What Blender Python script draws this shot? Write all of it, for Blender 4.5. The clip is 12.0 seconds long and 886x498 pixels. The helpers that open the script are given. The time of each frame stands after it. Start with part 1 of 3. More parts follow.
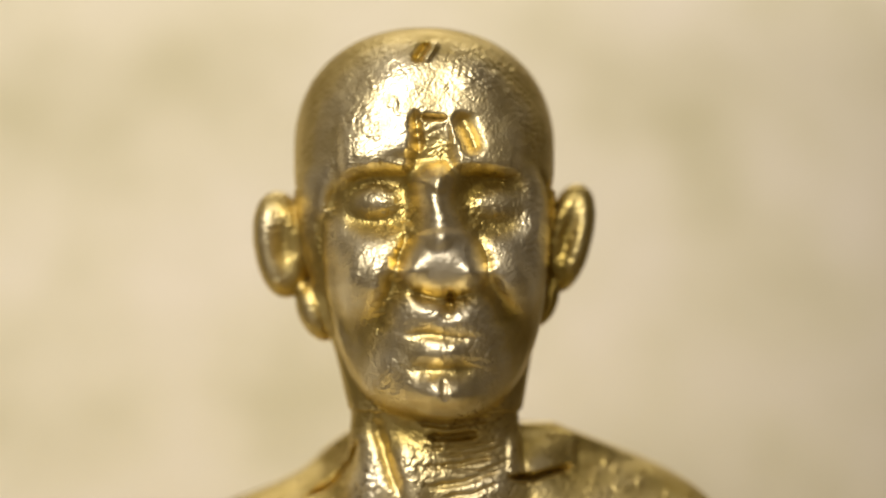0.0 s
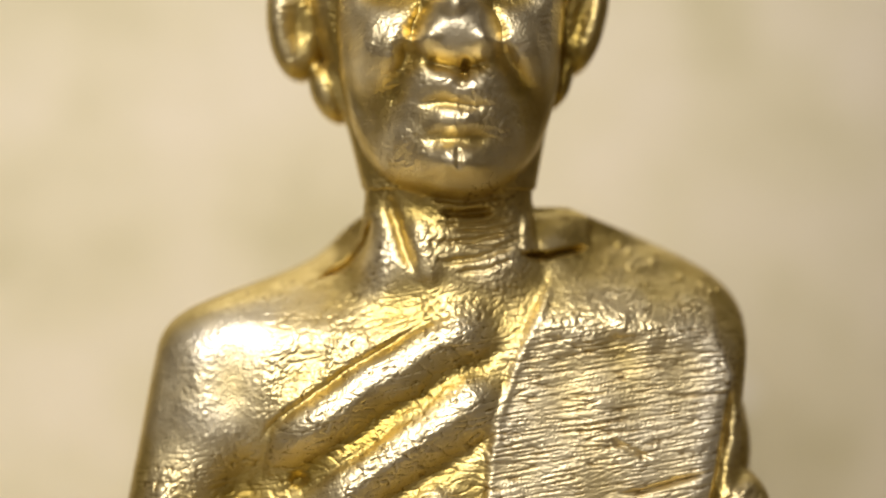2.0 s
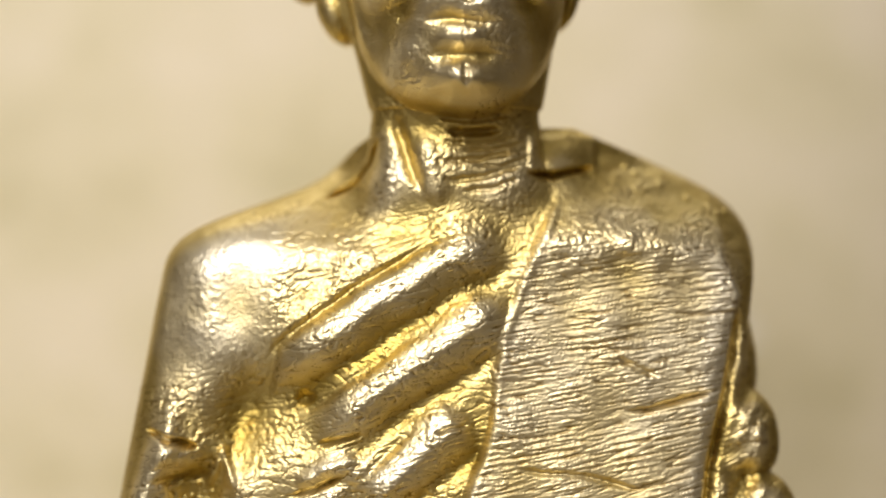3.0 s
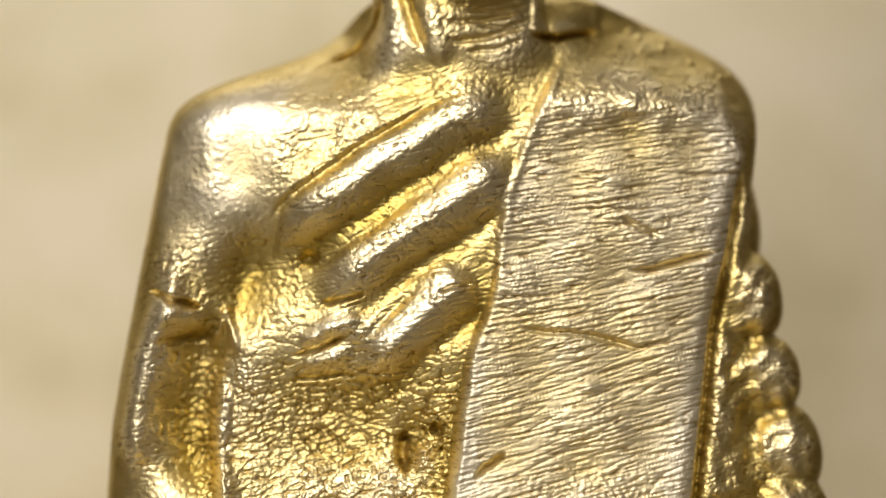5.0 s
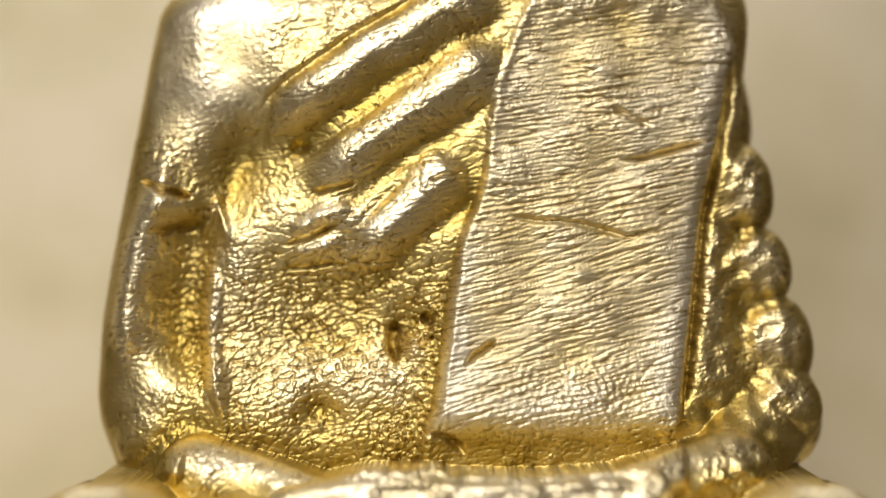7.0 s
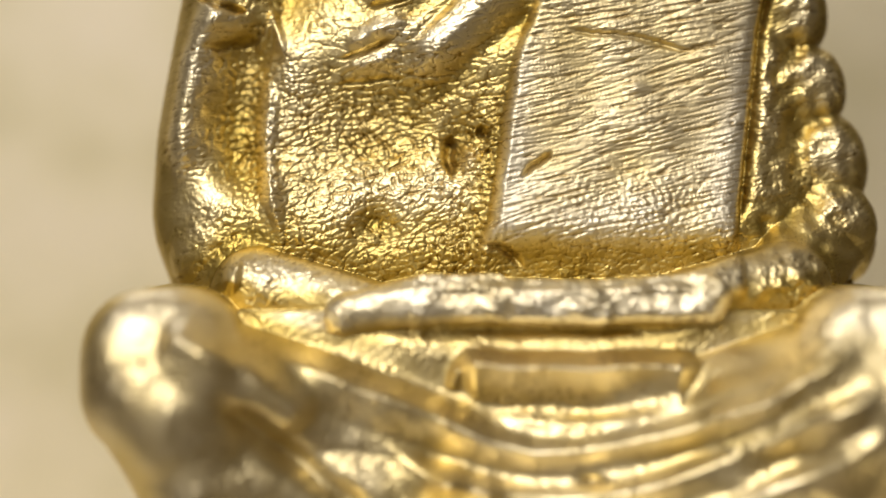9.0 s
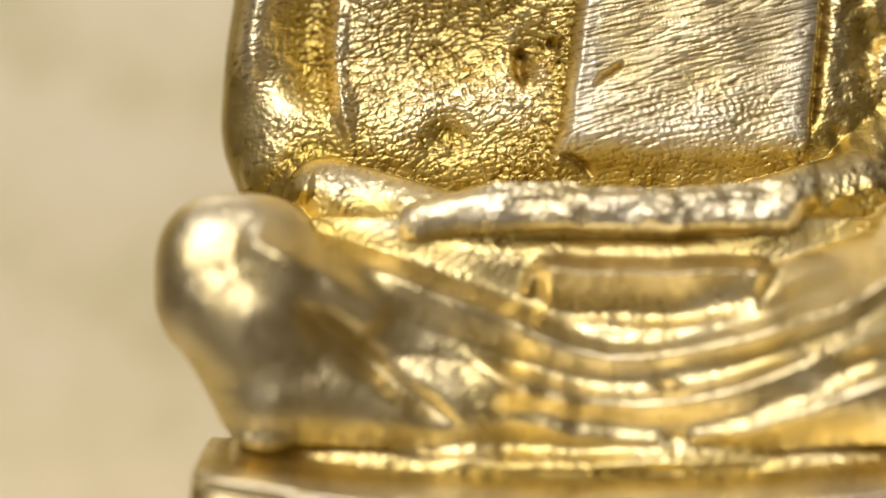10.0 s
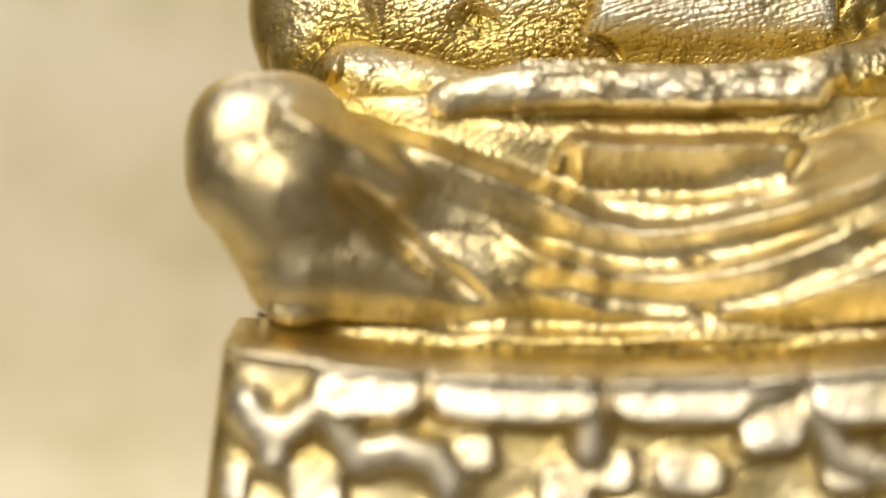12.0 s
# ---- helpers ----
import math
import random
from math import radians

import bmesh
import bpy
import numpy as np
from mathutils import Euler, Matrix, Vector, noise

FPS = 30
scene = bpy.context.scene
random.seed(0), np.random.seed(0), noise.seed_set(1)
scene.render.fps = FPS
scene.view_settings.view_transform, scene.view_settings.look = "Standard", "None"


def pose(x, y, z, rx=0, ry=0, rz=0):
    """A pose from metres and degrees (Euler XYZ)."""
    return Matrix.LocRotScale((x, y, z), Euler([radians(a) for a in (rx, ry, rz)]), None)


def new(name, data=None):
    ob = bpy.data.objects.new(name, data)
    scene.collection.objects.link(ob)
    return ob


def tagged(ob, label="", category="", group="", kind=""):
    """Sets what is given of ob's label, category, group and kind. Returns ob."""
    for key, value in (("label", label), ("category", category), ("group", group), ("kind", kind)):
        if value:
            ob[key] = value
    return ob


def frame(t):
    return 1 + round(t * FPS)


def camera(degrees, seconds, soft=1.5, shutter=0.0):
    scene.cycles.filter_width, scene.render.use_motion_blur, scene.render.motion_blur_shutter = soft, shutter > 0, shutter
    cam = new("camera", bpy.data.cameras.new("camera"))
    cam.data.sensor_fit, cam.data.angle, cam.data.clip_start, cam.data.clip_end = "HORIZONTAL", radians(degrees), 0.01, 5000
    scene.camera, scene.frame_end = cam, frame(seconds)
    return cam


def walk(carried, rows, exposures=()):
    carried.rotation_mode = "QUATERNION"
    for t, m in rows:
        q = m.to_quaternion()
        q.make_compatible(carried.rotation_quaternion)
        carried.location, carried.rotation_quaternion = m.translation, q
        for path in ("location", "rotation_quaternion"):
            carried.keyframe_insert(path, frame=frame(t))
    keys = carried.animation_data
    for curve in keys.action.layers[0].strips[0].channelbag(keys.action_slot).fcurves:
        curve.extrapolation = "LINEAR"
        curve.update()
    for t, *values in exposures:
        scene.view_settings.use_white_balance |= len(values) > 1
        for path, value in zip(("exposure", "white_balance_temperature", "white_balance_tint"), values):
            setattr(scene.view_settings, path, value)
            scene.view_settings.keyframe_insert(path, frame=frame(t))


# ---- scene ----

# One unit of the sculpt grid in metres; the eye stands DIST units before the chest.
U = 1.25e-5
DIST = 4000.0
BASE = -2350.0          # underside of the pedestal, in units below the first eye


def at(x, n, z):
    """Metres from sculpt units: x to the right, n towards the eye, z up."""
    return Vector((x * U, -n * U, (z - BASE) * U))


# ---- camera ----
cam = camera(22.18, 12.0)
ROWS = [
    (0.0, 0.0, 0.0), (0.5, 4.5, 86.5), (1.0, -4.3, 202.4), (1.5, -16.4, 297.0), (2.0, -24.8, 401.5),
    (2.5, -32.1, 480.1), (3.0, -37.0, 547.2), (3.2, -38.7, 578.8), (4.8, -43.3, 747.1), (5.0, -43.2, 796.2),
    (5.5, -38.8, 871.8), (6.0, -34.0, 895.1), (6.5, -29.4, 942.9), (7.0, -26.6, 992.7), (7.5, -34.6, 1091.4),
    (7.7, -42.1, 1135.4), (9.3, -163.8, 1366.2), (9.5, -193.7, 1400.6), (10.0, -250.3, 1478.8),
    (10.5, -288.6, 1537.8), (11.0, -293.3, 1603.1), (11.5, -296.0, 1639.5), (12.0, -300.4, 1684.7),
]
walk(cam, [(t, pose(*at(x, DIST, -s), 90, 0, 0)) for t, x, s in ROWS],
     [(0.0, 0.0), (3.2, 0.0), (4.8, -0.12), (7.7, -0.14), (9.5, -0.11), (11.0, -0.06), (12.0, -0.04)])
cam.data.dof.use_dof = True
cam.data.dof.focus_distance = (DIST - 30) * U
cam.data.dof.aperture_fstop = 30.0

# ---- light ----
world = bpy.data.worlds.new("sky")
scene.world = world
world.use_nodes = True
wn = world.node_tree.nodes
sky = wn.new("ShaderNodeTexSky")
sky.sky_type, sky.sun_disc = "NISHITA", False
sky.sun_elevation, sky.sun_rotation = radians(42), radians(195)
world.node_tree.links.new(sky.outputs[0], wn["Background"].inputs[0])
wn["Background"].inputs[1].default_value = 0.05

# The unseen windows behind the camera and behind the sheet: x from, to; z from, to.
WIN, WIN_RIM = (-0.66, -0.04, 0.52, 1.3), (-0.6, 0.6, 0.95, 1.5)
FRONT, REAR = -0.85, 0.95


def unseen_window_light(w, y, turn, watts):
    lamp = bpy.data.lights.new("unseen_window_light", "AREA")
    lamp.shape, lamp.size, lamp.size_y = "RECTANGLE", w[1] - w[0], w[3] - w[2]
    lamp.energy, lamp.color = watts, (1.0, 0.94, 0.88)
    new("unseen_window_light", lamp).matrix_world = pose((w[0] + w[1]) / 2, y, (w[2] + w[3]) / 2, turn, 0, 0)


# assumed window, standing in for the unseen key light from the upper left
unseen_window_light(WIN, FRONT - 0.02, 90, 22.5)
# added rear window, only for a bright rim on head and shoulders
unseen_window_light(WIN_RIM, REAR + 0.02, -90, 9.0)


# ---- materials ----
def material(name):
    m = bpy.data.materials.new(name)
    m.use_nodes = True
    return m, m.node_tree.nodes, m.node_tree.links, m.node_tree.nodes["Principled BSDF"]


def noise_node(nodes, links, scale, detail=4.0, rough=0.55, stretch=(1, 1, 1), dist=0.0):
    tc = nodes.new("ShaderNodeTexCoord")
    mp = nodes.new("ShaderNodeMapping")
    mp.inputs["Scale"].default_value = stretch
    nz = nodes.new("ShaderNodeTexNoise")
    nz.inputs["Scale"].default_value, nz.inputs["Detail"].default_value = scale, detail
    nz.inputs["Roughness"].default_value, nz.inputs["Distortion"].default_value = rough, dist
    links.new(tc.outputs["Object"], mp.inputs[0])
    links.new(mp.outputs[0], nz.inputs["Vector"])
    return nz


def ramp(nodes, links, src, stops):
    r = nodes.new("ShaderNodeValToRGB")
    while len(r.color_ramp.elements) < len(stops):
        r.color_ramp.elements.new(0.5)
    for e, (p, c) in zip(r.color_ramp.elements, stops):
        e.position, e.color = p, (*c, 1)
    links.new(src, r.inputs[0])
    return r


def brass():
    m, nodes, links, b = material("worn_brass")
    b.inputs["Metallic"].default_value = 1.0
    # Rubbed high spots are paler, hollow lacquer deeper; hollow shade and a shoulder highlight painted in
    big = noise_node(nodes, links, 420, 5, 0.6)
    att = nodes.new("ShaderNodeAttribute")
    att.attribute_name = "wear_shade"
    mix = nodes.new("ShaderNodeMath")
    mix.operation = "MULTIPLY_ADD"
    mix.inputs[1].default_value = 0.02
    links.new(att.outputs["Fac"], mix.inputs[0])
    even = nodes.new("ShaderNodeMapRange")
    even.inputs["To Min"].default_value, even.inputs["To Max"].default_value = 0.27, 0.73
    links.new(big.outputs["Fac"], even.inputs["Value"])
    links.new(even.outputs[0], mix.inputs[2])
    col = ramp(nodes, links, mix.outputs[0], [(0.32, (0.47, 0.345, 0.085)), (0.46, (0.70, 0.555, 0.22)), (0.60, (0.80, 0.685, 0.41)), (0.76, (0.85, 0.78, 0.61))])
    # dirt in the scratches and pores
    speck = noise_node(nodes, links, 7000, 4, 0.75)
    cut = nodes.new("ShaderNodeAttribute")
    cut.attribute_name = "groove"
    dirt = nodes.new("ShaderNodeMath")
    dirt.operation = "MULTIPLY_ADD"
    dirt.inputs[1].default_value = 0.23
    links.new(cut.outputs["Fac"], dirt.inputs[0])
    calm = nodes.new("ShaderNodeMapRange")
    calm.inputs["To Min"].default_value, calm.inputs["To Max"].default_value = 0.2, 0.8
    links.new(speck.outputs["Fac"], calm.inputs["Value"])
    links.new(calm.outputs[0], dirt.inputs[2])
    stain = ramp(nodes, links, dirt.outputs[0], [(0.10, (0.42, 0.33, 0.18)), (0.40, (1, 1, 1))])
    both = nodes.new("ShaderNodeMix")
    both.data_type, both.blend_type = "RGBA", "MULTIPLY"
    both.inputs[0].default_value = 1.0
    links.new(col.outputs[0], both.inputs[6])
    links.new(stain.outputs[0], both.inputs[7])
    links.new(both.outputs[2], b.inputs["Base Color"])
    fine = noise_node(nodes, links, 2600, 4, 0.6)
    rr = nodes.new("ShaderNodeMapRange")
    rr.inputs["From Min"].default_value, rr.inputs["From Max"].default_value = 0.3, 0.7
    rr.inputs["To Min"].default_value, rr.inputs["To Max"].default_value = 0.40, 0.52
    links.new(fine.outputs["Fac"], rr.inputs["Value"])
    filed = nodes.new("ShaderNodeAttribute")
    filed.attribute_name = "filed"
    dull = nodes.new("ShaderNodeMath")
    dull.operation = "MULTIPLY_ADD"
    dull.inputs[1].default_value = 0.09
    links.new(filed.outputs["Fac"], dull.inputs[0])
    links.new(rr.outputs[0], dull.inputs[2])
    links.new(dull.outputs[0], b.inputs["Roughness"])
    grain = noise_node(nodes, links, 6500, 3, 0.6, dist=0.8)
    bp = nodes.new("ShaderNodeBump")
    bp.inputs["Strength"].default_value, bp.inputs["Distance"].default_value = 0.8, 0.000014
    links.new(grain.outputs["Fac"], bp.inputs["Height"])
    links.new(bp.outputs[0], b.inputs["Normal"])
    return m


def plain(name, c1, c2, scale, rough=0.8, bump=0.0, dist=0.001):
    m, nodes, links, b = material(name)
    nz = noise_node(nodes, links, scale, 5, 0.6)
    col = ramp(nodes, links, nz.outputs["Fac"], [(0.32, c1), (0.68, c2)])
    links.new(col.outputs[0], b.inputs["Base Color"])
    b.inputs["Roughness"].default_value = rough
    if bump:
        fine = noise_node(nodes, links, scale * 12, 3, 0.6)
        bp = nodes.new("ShaderNodeBump")
        bp.inputs["Strength"].default_value, bp.inputs["Distance"].default_value = bump, dist
        links.new(fine.outputs["Fac"], bp.inputs["Height"])
        links.new(bp.outputs[0], b.inputs["Normal"])
    return m


def paper():
    """Mottled cream paper, with sparkles painted into its colour as a few pale flecks."""
    m, nodes, links, b = material("cream_paper")
    blotch = noise_node(nodes, links, 170, 4, 0.55)
    col = ramp(nodes, links, blotch.outputs["Fac"], [(0.30, (0.60, 0.54, 0.34)), (0.48, (0.73, 0.66, 0.47)), (0.70, (0.81, 0.73, 0.58))])
    tc = nodes.new("ShaderNodeTexCoord")
    cells = nodes.new("ShaderNodeTexVoronoi")
    cells.inputs["Scale"].default_value = 170
    links.new(tc.outputs["Object"], cells.inputs["Vector"])
    sparkle_fleck = ramp(nodes, links, cells.outputs["Distance"], [(0.09, (1, 1, 1)), (0.13, (0, 0, 0))])
    mix = nodes.new("ShaderNodeMix")
    mix.data_type = "RGBA"
    links.new(sparkle_fleck.outputs[0], mix.inputs[0])
    links.new(col.outputs[0], mix.inputs[6])
    mix.inputs[7].default_value = (0.82, 0.77, 0.65, 1)
    links.new(mix.outputs[2], b.inputs["Base Color"])
    b.inputs["Roughness"].default_value = 0.8
    fibre = noise_node(nodes, links, 3000, 4, 0.6)
    bp = nodes.new("ShaderNodeBump")
    bp.inputs["Strength"].default_value, bp.inputs["Distance"].default_value = 0.3, 0.00005
    links.new(fibre.outputs["Fac"], bp.inputs["Height"])
    links.new(bp.outputs[0], b.inputs["Normal"])
    return m


BRASS = brass()
PAPER = paper()
# unseen room: pale paint gives fill light, dark paint and wood darken the reflections
WALL = plain("wall_paint", (0.52, 0.46, 0.34), (0.60, 0.535, 0.41), 3, 0.85, 0.1)
DARK_WALL = plain("dark_wall_paint", (0.17, 0.14, 0.095), (0.21, 0.175, 0.12), 3, 0.85, 0.1)
WOOD = plain("table_wood", (0.06, 0.045, 0.025), (0.11, 0.085, 0.05), 14, 0.5, 0.1)


def part(name, bm, mat, parent=None, label=""):
    me = bpy.data.meshes.new(name)
    bm.to_mesh(me)
    bm.free()
    me.materials.append(mat)
    ob = new(name, me)
    ob.parent = parent
    return tagged(ob, label)


def box(bm, x0, x1, y0, y1, z0, z1):
    r = bmesh.ops.create_cube(bm, size=1.0)
    m = Matrix.Translation(((x0 + x1) / 2, (y0 + y1) / 2, (z0 + z1) / 2)) @ Matrix.Diagonal((x1 - x0, y1 - y0, z1 - z0, 1))
    bmesh.ops.transform(bm, matrix=m, verts=r["verts"])


# ---- unseen room and table, added around the figure ----
TOP = 0.0
LOW = -0.75
for name, dims in (("floor", (-1.6, 1.6, FRONT, REAR, LOW - 0.1, LOW)), ("ceiling", (-1.6, 1.6, FRONT, REAR, 1.65, 1.75)),
                   ("wall_left", (-1.7, -1.6, FRONT, REAR, LOW - 0.1, 1.75)), ("wall_right", (1.6, 1.7, FRONT, REAR, LOW - 0.1, 1.75))):
    bm = bmesh.new()
    box(bm, *dims)
    tagged(part(name, bm, WOOD if name == "floor" else DARK_WALL), "unseen dark surface of the added room, for dark reflections", name.split("_")[0], kind="structure")
for name, w, y in (("wall_front", WIN, FRONT - 0.1), ("wall_back", WIN_RIM, REAR)):
    bm = bmesh.new()
    for dims in ((-1.7, w[0], LOW - 0.1, 1.75), (w[1], 1.7, LOW - 0.1, 1.75), (w[0], w[1], LOW - 0.1, w[2]), (w[0], w[1], w[3], 1.75)):
        box(bm, dims[0], dims[1], y, y + 0.1, dims[2], dims[3])
    tagged(part(name, bm, WALL), "unseen pale wall of the added room, open for an added light", "wall", kind="structure")

table = tagged(new("table"), "brown wooden table under the cream paper sheet", "table")
bm = bmesh.new()
box(bm, -0.45, 0.45, -0.35, 0.35, -0.031, -0.001)
bmesh.ops.bevel(bm, geom=bm.edges[:], offset=0.004, segments=2, affect="EDGES")
part("tabletop", bm, WOOD, table)
for sx in (-1, 1):
    for sy in (-1, 1):
        bm = bmesh.new()
        box(bm, sx * 0.4 - 0.025, sx * 0.4 + 0.025, sy * 0.3 - 0.025, sy * 0.3 + 0.025, LOW, -0.031)
        part("leg", bm, WOOD, table)


def sheet():
    """A cream sheet that lies on the table and curves up behind the figure."""
    back, rad, rise = 1500 * U, 0.0025, 0.0405
    prof = [(-0.0058, 0.0), (-0.003, 0.0), (0.0, 0.0)]
    for i in range(17):
        a = i / 16 * math.pi / 2
        prof.append((back - rad + rad * math.sin(a), rad - rad * math.cos(a)))
    prof += [(back, rad + (rise - rad) * (i + 1) / 8) for i in range(8)]
    bm = bmesh.new()
    xs = [i / 40 * 0.056 - 0.03 for i in range(41)]
    rows = []
    for y, z in prof:
        rows.append([bm.verts.new((x, y + 9.0 * ((max(z, rad) - 0.013) ** 2 - (rad - 0.013) ** 2) + 22.0 * max(0.0, x) ** 2 * min(1, z / 0.01) + 0.0003 * noise.noise((x * 90, z * 90, 1)) * min(1, z / 0.01), z)) for x in xs])
    for a, b in zip(rows, rows[1:]):
        for i in range(len(xs) - 1):
            bm.faces.new((a[i], a[i + 1], b[i + 1], b[i])).smooth = True
    ob = part("backdrop_sheet", bm, PAPER)
    mod = ob.modifiers.new("thickness", "SOLIDIFY")
    mod.thickness, mod.offset = 0.0004, -1
    return tagged(ob, "cream mottled paper sheet curving up behind the figure", "backdrop", kind="structure")


sheet()

# ---- the cast figure ----
STEP = 2.0
gx = np.arange(-790, 790 + STEP, STEP)
gz = np.arange(BASE, 450, STEP)
X, Z = np.meshgrid(gx, gz)
VOID = -3000.0
WX, WZ = X, Z          # the grid with an uneven drift, for marks that no tool made straight


def smax(a, b, k):
    h = np.clip(0.5 + 0.5 * (a - b) / k, 0, 1)
    return b + (a - b) * h + k * h * (1 - h)


class Form:
    """Front and back heights of the figure over the grid."""

    def __init__(self):
        self.front, self.back = np.full_like(X, VOID), np.full_like(X, -VOID)

    def add(self, q, n, front, back, k):
        inside = q < 1
        d = np.sqrt(np.clip(1 - q, 0, 1))
        f = np.where(inside, n + front * d, VOID)
        b = np.where(inside, n - back * d, -VOID)
        self.front, self.back = smax(f, self.front, k), -smax(-b, -self.back, k)

    def ell(self, x, z, n, rx, rz, front, back=None, turn=0.0, p=2.0, k=20.0):
        c, s = math.cos(radians(turn)), math.sin(radians(turn))
        u, v = (X - x) * c + (Z - z) * s, (Z - z) * c - (X - x) * s
        self.add(np.abs(u / rx) ** p + np.abs(v / rz) ** p, n, front, front if back is None else back, k)

    def limb(self, a, b, k=20.0, flat=1.0):
        """A round limb between two points (x, z, n, radius)."""
        d = np.array(b[:2], float) - np.array(a[:2], float)
        t = np.clip(((X - a[0]) * d[0] + (Z - a[1]) * d[1]) / d.dot(d), 0, 1)
        r = a[3] + (b[3] - a[3]) * t
        q = ((X - a[0] - t * d[0]) ** 2 + (Z - a[1] - t * d[1]) ** 2) / r ** 2
        self.add(q, a[2] + (b[2] - a[2]) * t, r * flat, r * flat, k)

    def loft(self, keys, p, k=20.0, round_top=0.0):
        """Rows (z, left, right, mid depth, front, back), joined upwards."""
        keys = sorted(keys)
        zs = [r[0] for r in keys]
        fine = np.arange(zs[0], zs[-1] + 4, 4.0)
        bell = np.exp(-(np.arange(-12, 13) / 6.0) ** 2)

        def run(i):
            v = np.interp(fine, zs, [r[i] for r in keys])
            return np.interp(Z, fine, np.convolve(np.pad(v, 12, "reflect", reflect_type="odd"), bell / bell.sum(), "valid"))

        left, right, mid, front, back = (run(i) for i in range(1, 6))
        q = np.abs((X - (left + right) / 2) / ((right - left) / 2)) ** p
        q = np.where((Z < zs[0]) | (Z > zs[-1]), 2, q)
        inside = q < 1
        d = np.clip(1 - q, 0, 1) ** (1 / p)
        f, b = np.where(inside, mid + (front - mid) * d, VOID), np.where(inside, mid - (mid - back) * d, -VOID)
        self.front, self.back = smax(f, self.front, k), -smax(-b, -self.back, k)


def soft(v, a, b):
    t = np.clip((v - a) / (b - a), 0, 1)
    return t * t * (3 - 2 * t)


def dot(x, z, rx, rz, amp, turn=0.0, p=1.0):
    c, s = math.cos(radians(turn)), math.sin(radians(turn))
    u, v = (WX - x) * c + (WZ - z) * s, (WZ - z) * c - (WX - x) * s
    return amp * np.exp(-((u / rx) ** 2 + (v / rz) ** 2) ** p)


def reach(pts):
    """Distance to a line through the points, the run along it (0 to 1) and the side (above: +)."""
    best, run, side = np.full_like(X, 1e9), np.zeros_like(X), np.zeros_like(X)
    lens = [math.dist(a, b) for a, b in zip(pts, pts[1:])]
    done = 0.0
    for (ax, az), (bx, bz), ln in zip(pts, pts[1:], lens):
        t = np.clip(((WX - ax) * (bx - ax) + (WZ - az) * (bz - az)) / ln ** 2, 0, 1)
        d = np.hypot(WX - ax - t * (bx - ax), WZ - az - t * (bz - az))
        cr = (bx - ax) * (WZ - az) - (bz - az) * (WX - ax)
        nearer = d < best
        best, run = np.where(nearer, d, best), np.where(nearer, (done + t * ln) / sum(lens), run)
        side = np.where(nearer, np.sign(cr), side)
        done += ln
    return best, run, side


def stroke(pts, width, amp, taper=0.25, p=1.0):
    d, run, _ = reach(pts)
    ends = np.clip(np.minimum(run, 1 - run) / taper, 0, 1) if taper else 1.0
    ends = ends * ends * (3 - 2 * ends) if taper else 1.0
    w = width * (0.45 + 0.55 * ends)
    return amp * ends * np.exp(-((d / w) ** 2) ** p)


def rounded(pts):
    """The same line with its bends rounded (Chaikin, once, ends kept)."""
    out = [pts[0]]
    for (ax, az), (bx, bz) in zip(pts, pts[1:]):
        out += [(0.75 * ax + 0.25 * bx, 0.75 * az + 0.25 * bz), (0.25 * ax + 0.75 * bx, 0.25 * az + 0.75 * bz)]
    return out + [pts[-1]]


def lip(pts, up, down, amp, taper=0.1, last=None):
    """A fold whose upper flank rises over one width and whose lower flank falls away over another."""
    d, run, side = reach(rounded(sorted(pts)))
    ends = soft(run, 0, taper) * soft(1 - run, 0, last or taper)
    w = np.where(side > 0, up, down) * (0.5 + 0.5 * ends)
    return amp * ends * np.where(side > 0, np.exp(-(d / w) ** 2), np.clip(1 - d / (1.6 * w), 0, 1) ** 1.3)


def beyond(a, b, k=8.0):
    """How far a place lies to the right of the line from a to b, with a rounded start."""
    ln = math.dist(a, b)
    d = ((WX - a[0]) * (b[1] - a[1]) - (WZ - a[1]) * (b[0] - a[0])) / ln
    return k * np.logaddexp(0, d / k)


def grain(lx, lz, turn=0.0, seed=0):
    """A band of waves of those lengths, of unit spread."""
    r = np.random.default_rng(seed).standard_normal(X.shape)
    kx, kz = np.meshgrid(np.fft.fftfreq(X.shape[1], STEP), np.fft.fftfreq(X.shape[0], STEP))
    c, s = math.cos(radians(turn)), math.sin(radians(turn))
    rad = np.hypot((kx * c + kz * s) * lx, (kz * c - kx * s) * lz)
    f = np.fft.ifft2(np.fft.fft2(r) * np.exp(-((rad - 1) / 0.45) ** 2)).real
    return f / f.std()


def blur(v, r):
    kx, kz = np.meshgrid(np.fft.fftfreq(X.shape[1], STEP), np.fft.fftfreq(X.shape[0], STEP))
    g = np.exp(-2 * (math.pi * r) ** 2 * (kx ** 2 + kz ** 2))
    ok = np.isfinite(v)
    top = np.fft.ifft2(np.fft.fft2(np.where(ok, v, 0)) * g).real
    return top / np.maximum(np.fft.ifft2(np.fft.fft2(ok * 1.0) * g).real, 1e-3)


